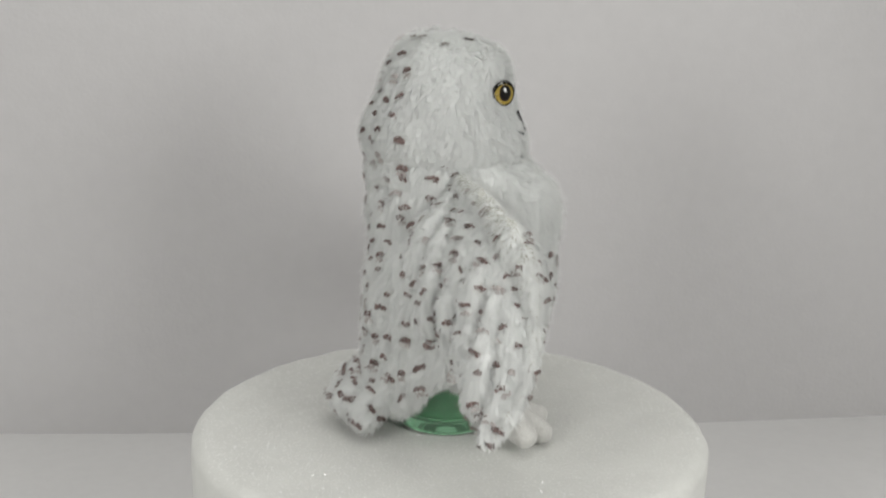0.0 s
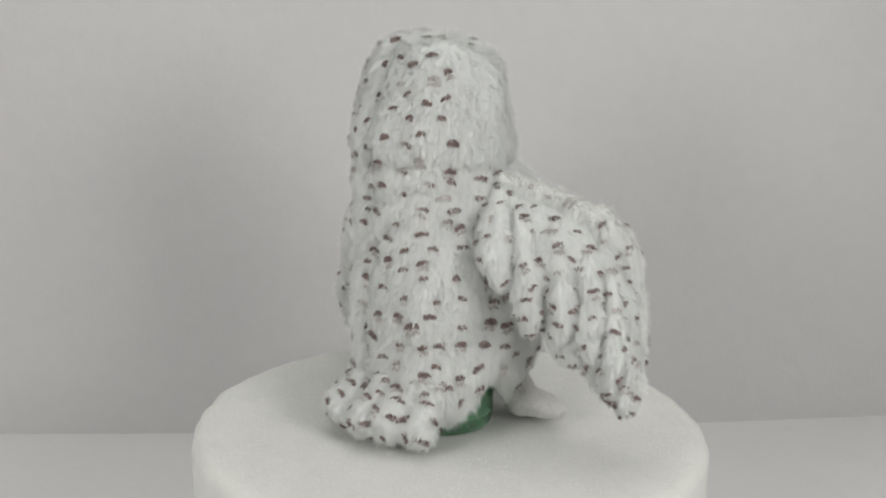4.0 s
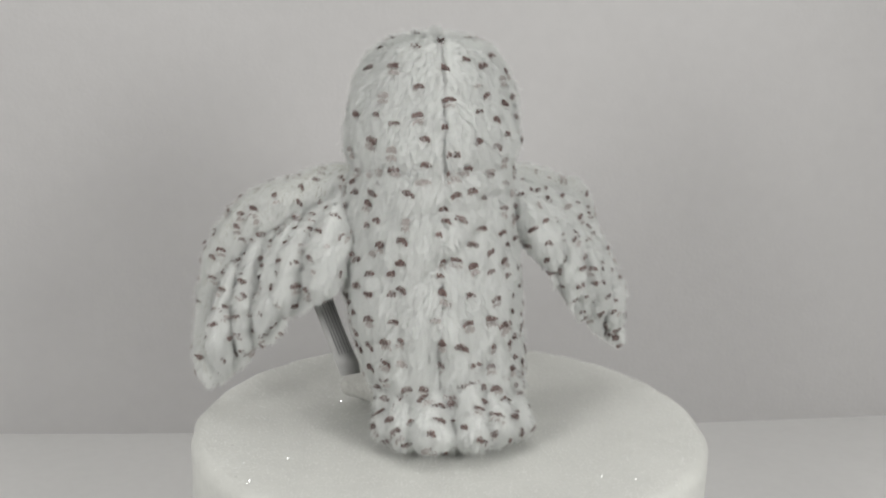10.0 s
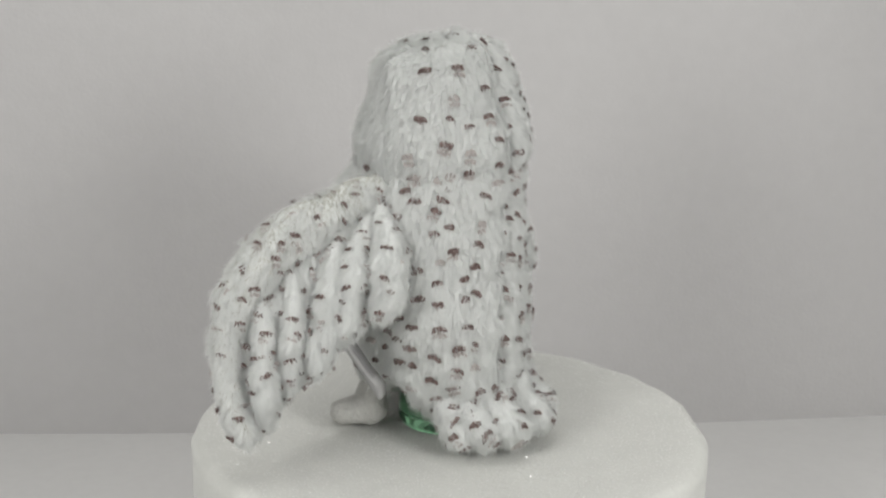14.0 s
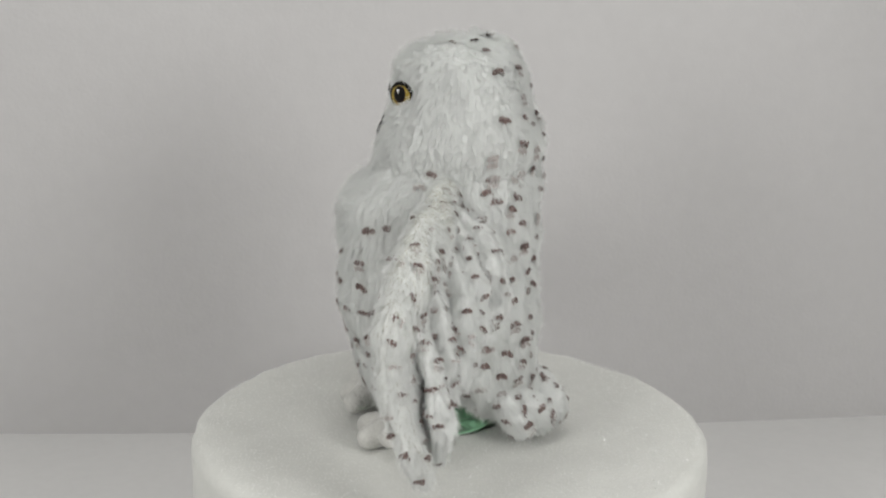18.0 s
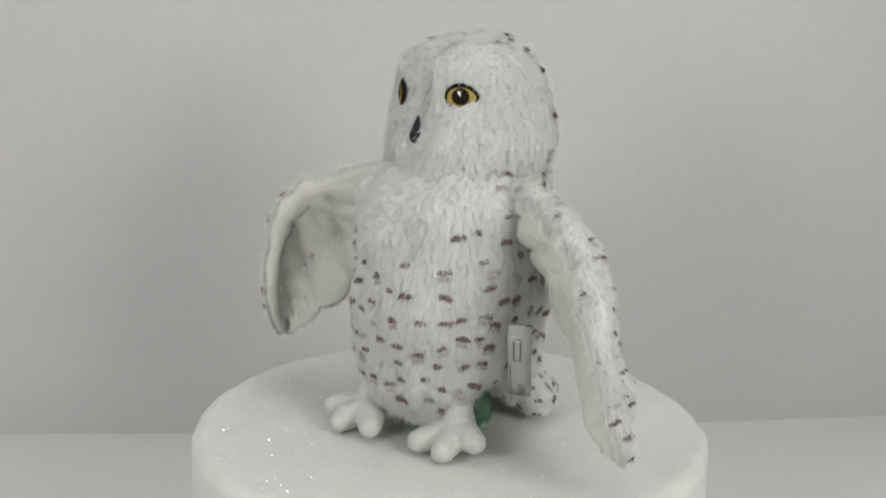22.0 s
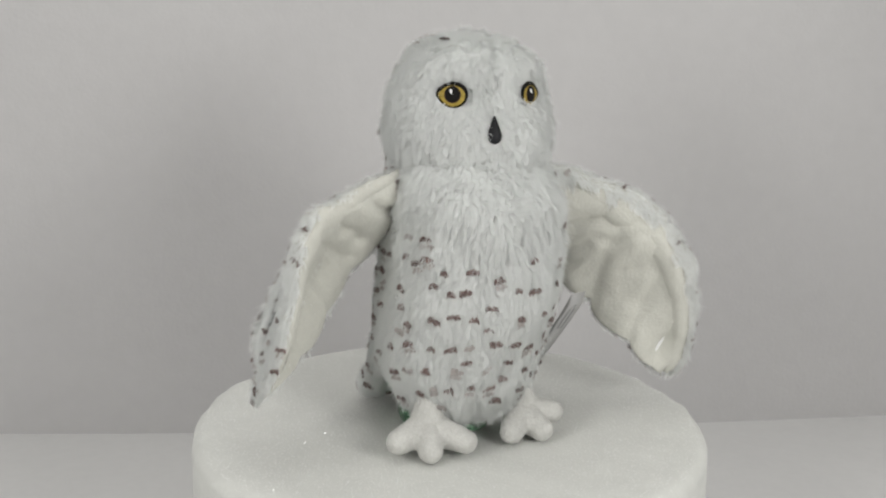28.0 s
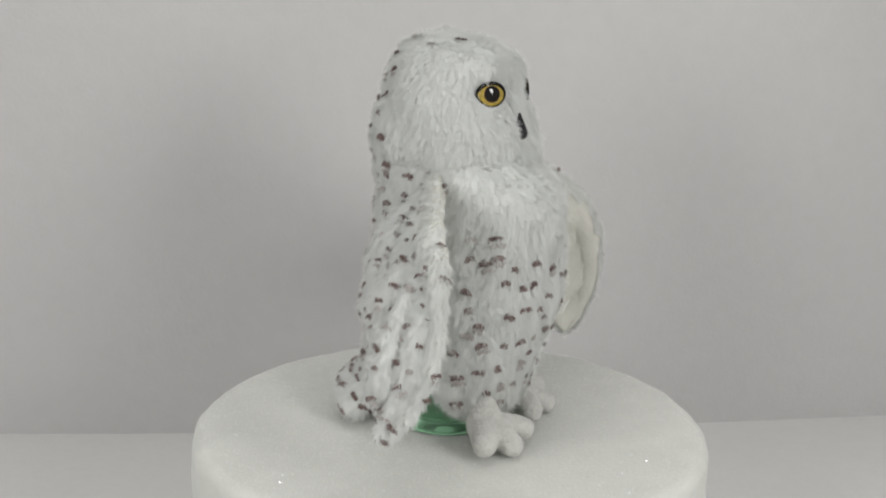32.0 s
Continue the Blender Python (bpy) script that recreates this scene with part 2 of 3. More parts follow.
def plush(parent, surface, count, length, seed, where=None, gap=0.0138, skip=None, fall=None, lift=0.42, boost=3, size=1.0, long_fn=None, columns=0, middle=(0, 0, 0)):
    """Covers a surface with white pile and dark feather marks."""
    rng = np.random.default_rng(seed)
    p, n = scatter(rng, surface, count * boost)
    down = np.array([0, 0, -1.0]) if fall is None else fall

    def comb(q):
        return down(q) if callable(down) else np.repeat(down[None], len(q), 0)
    tint = np.zeros(len(p), int)
    marks = []
    if where is not None:
        marks = printed_marks(rng, surface, where, columns, 0.0164, middle) if columns else spread_marks(rng, surface, where, gap)
    for q, m in marks:
        near = np.flatnonzero(((p - q) ** 2).sum(1) < 0.011**2)
        right = np.cross(m, -comb(q[None])[0] if columns == 0 else (0, 0, 1.0))
        right /= max(np.linalg.norm(right), 1e-6)
        tilt = rng.normal(0, 0.22 if columns else 0.45)
        up = np.cross(right, m)
        right, up = right * math.cos(tilt) + up * math.sin(tilt), up * math.cos(tilt) - right * math.sin(tilt)
        w, h = rng.uniform(0.0025, 0.0044) * size, rng.uniform(0.0014, 0.0024) * size
        e = p[near] - q
        x, y, z = e @ right, e @ up, e @ m
        lean, notch = rng.uniform(-0.35, 0.35), rng.choice((0.0, 0.0, 0.0, 0.35))
        faded = rng.random() < 0.12
        for shade, drop, share in ((1, rng.uniform(0.0036, 0.0046), 0.35 if rng.random() < 0.25 else 0.0), (1 if faded else 2, 0.0, rng.choice((1.0, 0.85, 0.7, 0.45)))):
            yy = y + drop
            f = np.clip(np.abs(x / w - lean * np.clip(yy / h, 0, 1)), 0, 1)
            ragged = 0.0005 * rng.normal(0, 1, len(near))
            inside = (np.abs(x) < w) & (np.abs(z) < 0.006) & (yy < h * np.sqrt(1 - f * f) + ragged) & (yy > h * (notch * (1 - f) - 0.1) + ragged)
            tint[near[inside & (rng.random(len(near)) < share)]] = shade
    ok = np.ones(len(p), bool) if skip is None else ~skip(p)
    ln = np.broadcast_to(length if long_fn is None else length * long_fn(p), (len(p),))
    pale = ok & (tint == 0) & (np.arange(len(p)) % boost == 0)
    strands("fur", p[pale], n[pale], ln[pale], 0.00031, lift, comb(p[pale]), rng, PILE, parent, clump=0.18)
    for shade, mat, label in ((2, MARK, "dark brown feather marks in the pile"), (1, FAINT, "faded grey-brown feather marks in the pile")):
        k = ok & (tint == shade)
        if k.any():
            strands("feather_mark", p[k] + n[k] * 0.0026, n[k], ln[k] * 0.34, 0.0006, lift, comb(p[k]), rng, mat, parent, clump=0.08, gather=0.15, label=label)


# ---- room: backdrop and table, closed by unseen bounce walls ----
TABLE_Z = -0.16


def slab(name, lo, hi, mat, label, category):
    bm = bmesh.new()
    bmesh.ops.create_cube(bm, size=1)
    for v in bm.verts:
        v.co = [(a + b) / 2 + c * (b - a) for a, b, c in zip(lo, hi, v.co)]
    bmesh.ops.bevel(bm, geom=bm.edges[:], offset=0.002, segments=2, affect="EDGES")
    ob = part(name, bm, mat)
    for f in ob.data.polygons:
        f.use_smooth = False
    return tagged(ob, label, category, kind="structure")


def backdrop():
    """A board that stands on the table, turned a little from the camera and slightly bent."""
    bm = bmesh.new()
    rows = []
    for k in range(61):
        x = -1.3 + 2.6 * k / 60
        y = 0.3748 + 0.1009 * x + 0.0586 * x * x
        rows.append([bm.verts.new((x, y + d, z)) for d, z in ((0, TABLE_Z), (0, 1.4), (0.02, 1.4), (0.02, TABLE_Z))])
    for a, b in zip(rows, rows[1:]):
        for j in range(4):
            bm.faces.new((a[j], b[j], b[(j + 1) % 4], a[(j + 1) % 4]))
    bm.faces.new(rows[0])
    bm.faces.new(list(reversed(rows[-1])))
    bmesh.ops.recalc_face_normals(bm, faces=bm.faces[:])
    ob = part("wall_north", bm, WALL)
    for f in ob.data.polygons:
        f.use_smooth = False
    return tagged(ob, "plain matte off-white backdrop behind the toy", "wall", kind="structure")


backdrop()
BACK = 0.66
slab("table_top", (-1.3, -1.6, TABLE_Z - 0.03), (1.3, BACK, TABLE_Z), TABLE, "plain white table top under the display stand", "table")
# These walls and the ceiling are unseen, added to bounce soft fill light.
slab("bounce_wall_west", (-1.32, -1.6, TABLE_Z - 0.03), (-1.302, BACK, 1.4), ROOM, "unseen plain white side wall added to bounce light", "wall")
slab("bounce_wall_east", (1.302, -1.6, TABLE_Z - 0.03), (1.32, BACK, 1.4), ROOM, "unseen plain white side wall added to bounce light", "wall")
slab("bounce_wall_south", (-1.3, -1.622, TABLE_Z - 0.03), (1.3, -1.602, 1.4), ROOM, "unseen plain white wall added behind the camera to bounce light", "wall")
slab("ceiling", (-1.32, -1.622, 1.402), (1.32, BACK, 1.42), ROOM, "unseen plain white ceiling added to bounce light", "ceiling")

# ---- display stand ----
DRUM_R = 0.1865


def display_stand():
    """A drum covered in white glitter felt, its top edge rounded and a little uneven."""
    base = tagged(new("display_stand"), "round white drum stand covered in glittery felt", "stand")
    rng = np.random.default_rng(3)
    prof = [(0.002, 0.0), (0.03, 0.0), (0.06, 0.0), (0.09, 0.0), (0.12, 0.0005), (0.145, 0.0020), (0.168, 0.0035)]
    prof += [(DRUM_R - 0.011 + 0.011 * math.sin(a), -0.0065 + 0.010 * math.cos(a)) for a in np.linspace(0.1, math.pi / 2, 9)]
    prof += [(DRUM_R, z) for z in (-0.022, -0.035, -0.05, -0.07, -0.1, -0.13, TABLE_Z + 0.004)] + [(DRUM_R - 0.004, TABLE_Z)]
    cols = 220
    v = []
    for r, z in prof:
        for k in range(cols):
            a = 2 * math.pi * k / cols
            q = Vector((r * math.cos(a), r * math.sin(a), z))
            if r > 0.15:
                w = 0.0016 * noise.noise(q * 22) + 0.0012 * noise.noise(q * 60)
                q += Vector((math.cos(a), math.sin(a), 0.5)) * w
            else:
                q.z += 0.0003 * noise.noise(q * 30) * min(1, r / 0.03)
            v.append(q)
    faces = [tuple(reversed(f)) for f in grid_faces(len(prof), cols, True)]
    faces.append(tuple(range(cols)))
    part("felt_cover", mesh_from("felt_cover", v, faces), FELT, base)
    m = 26000
    a, r = rng.uniform(0, 2 * math.pi, m), DRUM_R * np.sqrt(rng.uniform(0, 0.975, m))
    size = rng.uniform(0.00016, 0.00033, m) * np.where(rng.random(m) < 0.10, 1.5, 1.0)
    rise = 0.0035 * np.clip((r - 0.11) / 0.058, 0, 1) ** 1.5
    c = np.stack([r * np.cos(a), r * np.sin(a), 0.0008 + rise - 0.0100 * np.clip((r - 0.176) / 0.0105, 0, None) ** 2], 1)
    nrm = unit(np.array((0, 0, 1.0)) + rng.normal(0, 0.75, (m, 3)))
    e1 = unit(np.cross(nrm, rng.normal(0, 1, (m, 3))))
    e2 = np.cross(nrm, e1)
    fv = np.stack([c + (e1 * math.cos(b) + e2 * math.sin(b)) * size[:, None] for b in (0.0, 1.3, 2.9, 4.4)], 1).reshape(-1, 3)
    ff = np.arange(4 * m).reshape(-1, 4).tolist()
    part("glitter", mesh_from("glitter", fv, ff, False), GLITTER, base, "tiny bright glitter flakes", kind="stuff")
    return base


# ---- bottle under the toy ----
def glass_bottle():
    prof = [(0.0, 0.004), (0.012, 0.0035), (0.024, 0.0012), (0.0285, 0.0), (0.0325, 0.0016), (0.0345, 0.005), (0.035, 0.010), (0.035, 0.05), (0.0348, 0.10), (0.031, 0.125),
            (0.018, 0.150), (0.014, 0.165), (0.014, 0.185), (0.0115, 0.185), (0.0115, 0.165), (0.015, 0.148), (0.028, 0.123), (0.0318, 0.10), (0.0318, 0.05), (0.0315, 0.014), (0.028, 0.0095), (0.012, 0.0105), (0.0, 0.012)]
    cols = 64
    v = [(max(r, 0.0004) * math.cos(2 * math.pi * k / cols), max(r, 0.0004) * math.sin(2 * math.pi * k / cols), z + 0.0008) for r, z in prof for k in range(cols)]
    faces = grid_faces(len(prof), cols, True)
    faces += [tuple(reversed(range(cols))), tuple(range((len(prof) - 1) * cols, len(prof) * cols))]
    ob = part("glass_bottle", mesh_from("glass_bottle", v, faces), GLASS)
    return tagged(ob, "green glass bottle that holds the plush toy upright", "bottle")


# ---- plush owl ----
MID = 0.0135
HEAD = [(0.2795, MID + 0.001, 0.003, 0.012, 0.003), (0.2785, MID, 0.018, 0.011, 0.018), (0.274, MID, 0.033, 0.008, 0.031), (0.267, MID, 0.0425, 0.005, 0.0385),
        (0.256, MID, 0.0500, 0.005, 0.0435), (0.240, MID, 0.0548, 0.006, 0.0465), (0.224, MID, 0.057, 0.008, 0.0505), (0.207, MID, 0.0575, 0.007, 0.0545),
        (0.194, MID, 0.0545, 0.004, 0.0535), (0.184, MID, 0.0535, 0.003, 0.0530)]
BODY = [(0.201, MID, 0.046, 0.004, 0.046), (0.190, 0.0140, 0.0555, 0.001, 0.0560), (0.172, 0.015, 0.059, -0.006, 0.063), (0.150, 0.0145, 0.059, -0.008, 0.066), (0.127, 0.0125, 0.0605, -0.009, 0.067),
        (0.105, 0.011, 0.0615, -0.008, 0.068), (0.083, 0.009, 0.061, -0.005, 0.067), (0.062, 0.006, 0.058, -0.004, 0.063), (0.046, 0.004, 0.054, -0.004, 0.058), (0.034, 0.002, 0.047, -0.004, 0.050), (0.026, 0.001, 0.040, -0.004, 0.043), (0.030, 0.001, 0.037, -0.004, 0.039)]
EYES = {1: Vector((MID + 0.0285, -0.0345, 0.2425)), -1: Vector((MID - 0.0240, -0.0355, 0.2425))}


def patch(outline, center, normal, offset, dome, rings=6):
    """A slightly domed patch of the outline (angle -> half size right, up), set on a surface."""
    n = Vector(normal).normalized()
    right = Vector((0, 0, 1)).cross(n).normalized()
    up = n.cross(right)
    bm = bmesh.new()
    c = bm.verts.new(Vector(center) + n * (offset + dome))
    last = None
    for r in range(1, rings + 1):
        f = r / rings
        ring = []
        for k in range(40):
            x, y = outline(2 * math.pi * k / 40)
            ring.append(bm.verts.new(Vector(center) + right * x * f + up * y * f + n * (offset + dome * (1 - f * f))))
        for k in range(40):
            j = (k + 1) % 40
            if last:
                bm.faces.new((last[k], ring[k], ring[j], last[j]))
            else:
                bm.faces.new((c, ring[k], ring[j]))
        last = ring
    skirt = [bm.verts.new(v.co - n * 0.0012) for v in last]
    for k in range(40):
        j = (k + 1) % 40
        bm.faces.new((last[k], skirt[k], skirt[j], last[j]))
    return bm


def eye(owl, side):
    n = Vector((side * math.sin(radians(39)), -math.cos(radians(39)), 0.04))
    c = EYES[side] + n * 0.0014

    def almond(scale, lift=0.0):
        def f(a):
            x, y = math.cos(a), math.sin(a)
            corner = 1 + 0.18 * max(0, side * x) ** 8
            y2 = y * (0.88 if y > 0 else 0.96)
            return 0.0096 * scale * x * corner, 0.0087 * scale * y2 + lift
        return f
    rim = part("eye", patch(almond(1.08, 0.0003), c, n, 0.0006, 0.0006), BLACK, owl, "embroidered golden eye with a black rim")
    part("iris", patch(almond(0.90, -0.0003), c, n, 0.0008, 0.0006), GOLD, rim, "golden yellow iris")
    part("iris_ring", patch(lambda a: (0.0058 * math.cos(a), 0.0056 * math.sin(a)), c, n, 0.0013, 0.0004), BROWN, rim)
    part("pupil", patch(lambda a: (0.0052 * math.cos(a), 0.0051 * math.sin(a) + 0.0003), c, n, 0.0016, 0.0004), BLACK, rim, "black pupil")
    part("highlight", patch(lambda a: (0.0010 * math.cos(a) - 0.0010, 0.0010 * math.sin(a) + 0.0026), c, n, 0.0021, 0.0002), GLINT, rim, "white stitched highlight")
    return rim


def beak(owl):
    rows, cols = 14, 20
    v = []
    for i in range(rows):
        f = i / (rows - 1)
        r = 0.0064 * (min(1.0, (f / 0.30) ** 0.5) if f < 0.3 else 1.0) * (1 - 0.93 * f ** 1.2) + 0.0001
        z, y = 0.2105 + 0.0185 * f, -0.0478 + 0.0022 * f
        for k in range(cols):
            a = 2 * math.pi * k / cols
            v.append((MID + 0.001 + r * math.cos(a), y + 0.9 * r * math.sin(a), z))
    faces = grid_faces(rows, cols, True) + [tuple(reversed(range(cols))), tuple(range((rows - 1) * cols, rows * cols))]
    return part("beak", mesh_from("beak", v, faces), BEAK, owl, "small hooked black beak")


def parted(p):
    """The pile lies downwards and parts along the back seam."""
    dx = p[:, 0] - MID
    side = np.sign(dx) * 0.8 * np.exp(-((dx / 0.011) ** 2)) * (p[:, 1] > 0.02)
    return np.stack([side, 0 * dx, -np.ones(len(p))], 1)


def head(owl):
    v, faces = loft(HEAD, 50, 96, 0.0030, 11, 2.0)
    front = v[:, 1] < 0
    for c in EYES.values():
        e = v - np.array(c)
        out = 1 if c.x > MID else -1
        dent = 0.0044 * np.exp(-(((e[:, 0] - out * 0.007) / 0.011) ** 2 + ((e[:, 2] + 0.000) / 0.011) ** 2)) * front
        v[:, 1] += 0.75 * dent
        v[:, 0] -= out * 0.66 * dent
        v[:, 1] -= 0.0030 * np.exp(-((e[:, 0] / 0.014) ** 2 + ((e[:, 2] - 0.020) / 0.009) ** 2)) * front
    v[:, 1] += 0.0035 * np.exp(-(((v[:, 0] - MID) / 0.0045) ** 2 + ((v[:, 2] - 0.243) / 0.016) ** 2)) * front
    for sx, swell in ((-1, 0.002), (1, 0.007)):
        ax, ay = v[:, 0] - MID, v[:, 1] - 0.006
        lean = np.clip((ax * sx * 0.756 - ay * 0.655) / np.maximum(np.hypot(ax, ay), 1e-6), 0, 1) ** 6
        bulge = swell * lean * np.exp(-(((v[:, 2] - 0.222) / 0.034) ** 2))
        v[:, 0] += bulge * sx * 0.756
        v[:, 1] -= bulge * 0.655
    for sx in (-1, 1):
        v[:, 1] -= 0.0035 * np.exp(-(((v[:, 0] - MID - sx * 0.020) / 0.014) ** 2 + ((v[:, 2] - 0.213) / 0.013) ** 2)) * front
    ob = part("head", mesh_from("head", v, faces + [tuple(range(96))]), BACKING, owl, "white plush head speckled at the back")

    def skip(p):
        out = np.zeros(len(p), bool)
        for c in EYES.values():
            e = p - np.array(c)
            out |= ((np.hypot(e[:, 0], e[:, 1]) / 0.0076) ** 2 + ((e[:, 2] - 0.0010) / 0.0066) ** 2 < 1)
        e = p - np.array((MID, -0.046, 0.2198))
        return out | ((np.abs(e[:, 0]) < 0.0042) & (np.abs(e[:, 2]) < 0.0078) & (e[:, 1] < 0.02))
    plush(ob, triangles(v, faces), 165000, 0.0062, 21, columns=22, middle=(MID, 0.006, 0), where=lambda q: q[1] > (0.016 if q[0] > MID else 0.021) + 0.25 * max(0.0, 0.205 - q[2]) or (q[2] > 0.270 and q[1] > -0.012), skip=skip, fall=parted,
          long_fn=lambda p: 1 - 0.55 * sum(np.exp(-((np.linalg.norm(p - np.array(c), axis=1) / 0.012) ** 2)) for c in EYES.values()))
    rng = np.random.default_rng(23)
    a, r = rng.uniform(0, 2 * math.pi, 700), 0.0035 * np.sqrt(rng.random(700))
    roots = np.stack([MID + r * np.cos(a), 0.014 + r * np.sin(a), np.full(700, 0.2785)], 1)
    rise = unit(np.stack([90 * (roots[:, 0] - MID), 90 * (roots[:, 1] - 0.014), np.ones(700)], 1))
    strands("crown_tuft", roots, rise, np.full(700, 0.0078), 0.00034, 0.9, np.repeat([[0.2, 1.0, 0.0]], 700, 0), rng, PILE, ob, clump=0.2, label="small tuft of white pile where the head seams meet")
    return ob


def body(owl):
    v, faces = loft(BODY, 60, 110, 0.0042, 15)
    low = np.clip((0.075 - v[:, 2]) / 0.05, 0, 1) ** 1.5
    rear = low * np.clip((v[:, 1] + 0.02) / 0.04, 0, 1)
    v[:, 0] += (v[:, 0] - 0.003) * 0.24 * rear
    v[:, 1] += (v[:, 1] + 0.004) * 0.28 * rear
    puff = np.clip((v[:, 2] - 0.133 - 0.45 * np.abs(v[:, 0] - MID)) / 0.022, 0, 1) * np.clip((0.192 - v[:, 2]) / 0.02, 0, 1) * (v[:, 1] < 0)
    v[:, 1] -= 0.0035 * puff * np.exp(-(((v[:, 0] - MID) / 0.045) ** 2))
    v[:, 2] += low * (0.024 * np.exp(-(((v[:, 1] + 0.004) / 0.021) ** 2)) - 0.006)
    for x0, z0, x1, z1, deep in [(-0.012, 0.160, 0.016, 0.132, 0.0035), (0.020, 0.098, 0.0145, 0.062, 0.0045), (0.006, 0.135, 0.030, 0.124, 0.0025), (-0.025, 0.075, -0.010, 0.050, 0.003), (0.040, 0.085, 0.034, 0.050, 0.003), (-0.030, 0.172, 0.045, 0.168, 0.0022), (-0.046, 0.181, -0.012, 0.178, 0.0050)]:
        dx, dz = x1 - x0, z1 - z0
        f = np.clip(((v[:, 0] - x0) * dx + (v[:, 2] - z0) * dz) / (dx * dx + dz * dz), 0, 1)
        gap = np.hypot(v[:, 0] - x0 - f * dx, v[:, 2] - z0 - f * dz)
        v[:, 1] -= deep * np.exp(-((gap / 0.0035) ** 2)) * (v[:, 1] > 0.02)
    ob = part("body", mesh_from("body", v, faces + [tuple(range(110))]), BACKING, owl, "white plush body with dark feather marks and a plain chest")

    def bib(q):
        return q[1] < -0.03 and q[2] > 0.123 + 0.70 * abs(q[0] - MID)
    plush(ob, triangles(v, faces), 225000, 0.0064, 31, columns=29, middle=(MID, -0.006, 0), where=lambda q: not bib(q) and q[2] > 0.03, fall=parted, size=1.12,
          long_fn=lambda p: 1 + 0.25 * ((p[:, 1] < -0.03) & (p[:, 2] > 0.14)) + 0.4 * (p[:, 2] < 0.04))
    return ob


def wing(owl, side, lead, trail, lobes, seed, cuff, bow, front):
    """A soft wing: furred outside, velour lining inside, lobed along its trailing edge."""
    nu, nv = 84, 34
    L, T = spline(lead, nu), spline(trail, nu)
    u, w = np.linspace(0, 1, nu), (1 - np.cos(math.pi * np.linspace(0, 1, nv))) / 2
    scallop = np.abs(np.sin(math.pi * lobes * u)) ** 0.7
    T = T + (T - L) * (0.12 * (scallop - 0.62) * np.sin(math.pi * u) ** 0.7)[:, None]
    S = L[:, None] * (1 - w)[None, :, None] + T[:, None] * w[None, :, None]
    du, dv = np.gradient(S, axis=0), np.gradient(S, axis=1)
    n = np.cross(du, dv)
    n /= np.maximum(np.linalg.norm(n, axis=2, keepdims=True), 1e-9)
    if n[nu // 3, nv // 2] @ np.array((side * 0.5, 1.0, 0.3)) < 0:
        n = -n
    arch = np.sin(math.pi * np.clip(w, 0, 1))[None] * (0.35 + 0.65 * np.sin(math.pi * np.clip(u * 0.9 + 0.05, 0, 1)))[:, None]
    S = S + n * (bow * arch)[:, :, None]
    edge = np.sqrt(np.clip(1 - np.abs(2 * w - 1) ** 4, 0, 1))[None] * (1 - np.abs(2 * u - 1) ** 10)[:, None]
    fan = np.abs(np.sin(math.pi * lobes * np.clip(u[:, None] + 0.22 * (1 - w)[None], 0, 1.2))) ** 0.5
    ridge = (0.25 + 0.75 * fan) * np.clip(2.2 * w, 0, 1)[None] + 0.9 * np.clip(1 - 2.2 * w, 0, 1)[None]
    flat = S.reshape(-1, 3)
    ru = bumps(flat, 45, seed).reshape(nu, nv)
    fine = bumps(flat, 130, seed + 5).reshape(nu, nv)
    fold = np.abs(np.sin(24 * u[:, None] + 5 * w[None] + 1.6 * ru)) ** 0.45 * np.clip(1.3 - 2.6 * u, 0, 1)[:, None] * np.sin(math.pi * w)[None] * np.exp(-1.5 * w)[None]
    top = S + n * (edge * (0.0015 + 0.0022 * ridge) + 0.0015 * ru * edge)[:, :, None]
    low = S - n * (edge * (0.0030 + 0.0025 * np.exp(-8 * w)[None]) + 0.0180 * fold + 0.006 * np.clip(1 - 2.3 * u, 0, 1)[:, None] ** 0.8 * np.sin(math.pi * w)[None] + 0.0045 * (fan - 0.6) * edge * (u > 0.3)[:, None] + 0.0042 * ru * edge + 0.0009 * fine * edge)[:, :, None]
    faces = grid_faces(nu, nv, False)
    out = triangles(top.reshape(-1, 3), faces)
    if (out[2].reshape(nu, nv, 3)[nu // 3, nv // 2] @ n[nu // 3, nv // 2]) < 0:
        faces = [tuple(reversed(f)) for f in faces]
    back = [tuple(reversed([x + nu * nv for x in f])) for f in faces]
    rim = [i * nv for i in range(nu)] + [(nu - 1) * nv + j for j in range(1, nv)] + [i * nv + nv - 1 for i in range(nu - 2, -1, -1)] + [j for j in range(nv - 2, 0, -1)]
    seam = [(rim[k], rim[(k + 1) % len(rim)], rim[(k + 1) % len(rim)] + nu * nv, rim[k] + nu * nv) for k in range(len(rim))]
    inner = top - n * (0.0012 * edge)[:, :, None]
    allv = np.vstack([top.reshape(-1, 3), inner.reshape(-1, 3)])
    ob = part("wing", mesh_from("wing", allv, faces + back + seam), BACKING, owl, "soft plush wing, spotted outside and cream lined inside")
    hem = [f for f in back if min(x % nv for x in f) >= 3]
    part("lining", mesh_from("lining", np.vstack([top.reshape(-1, 3), low.reshape(-1, 3)]), hem), LINING, ob, "wrinkled cream velour wing lining")
    vv = np.vstack([top.reshape(-1, 3), low.reshape(-1, 3)])
    surf = triangles(vv, faces + seam)
    surfs = [surf]
    vary = np.random.default_rng(seed + 40)
    f = np.linspace(0, 1, 20)
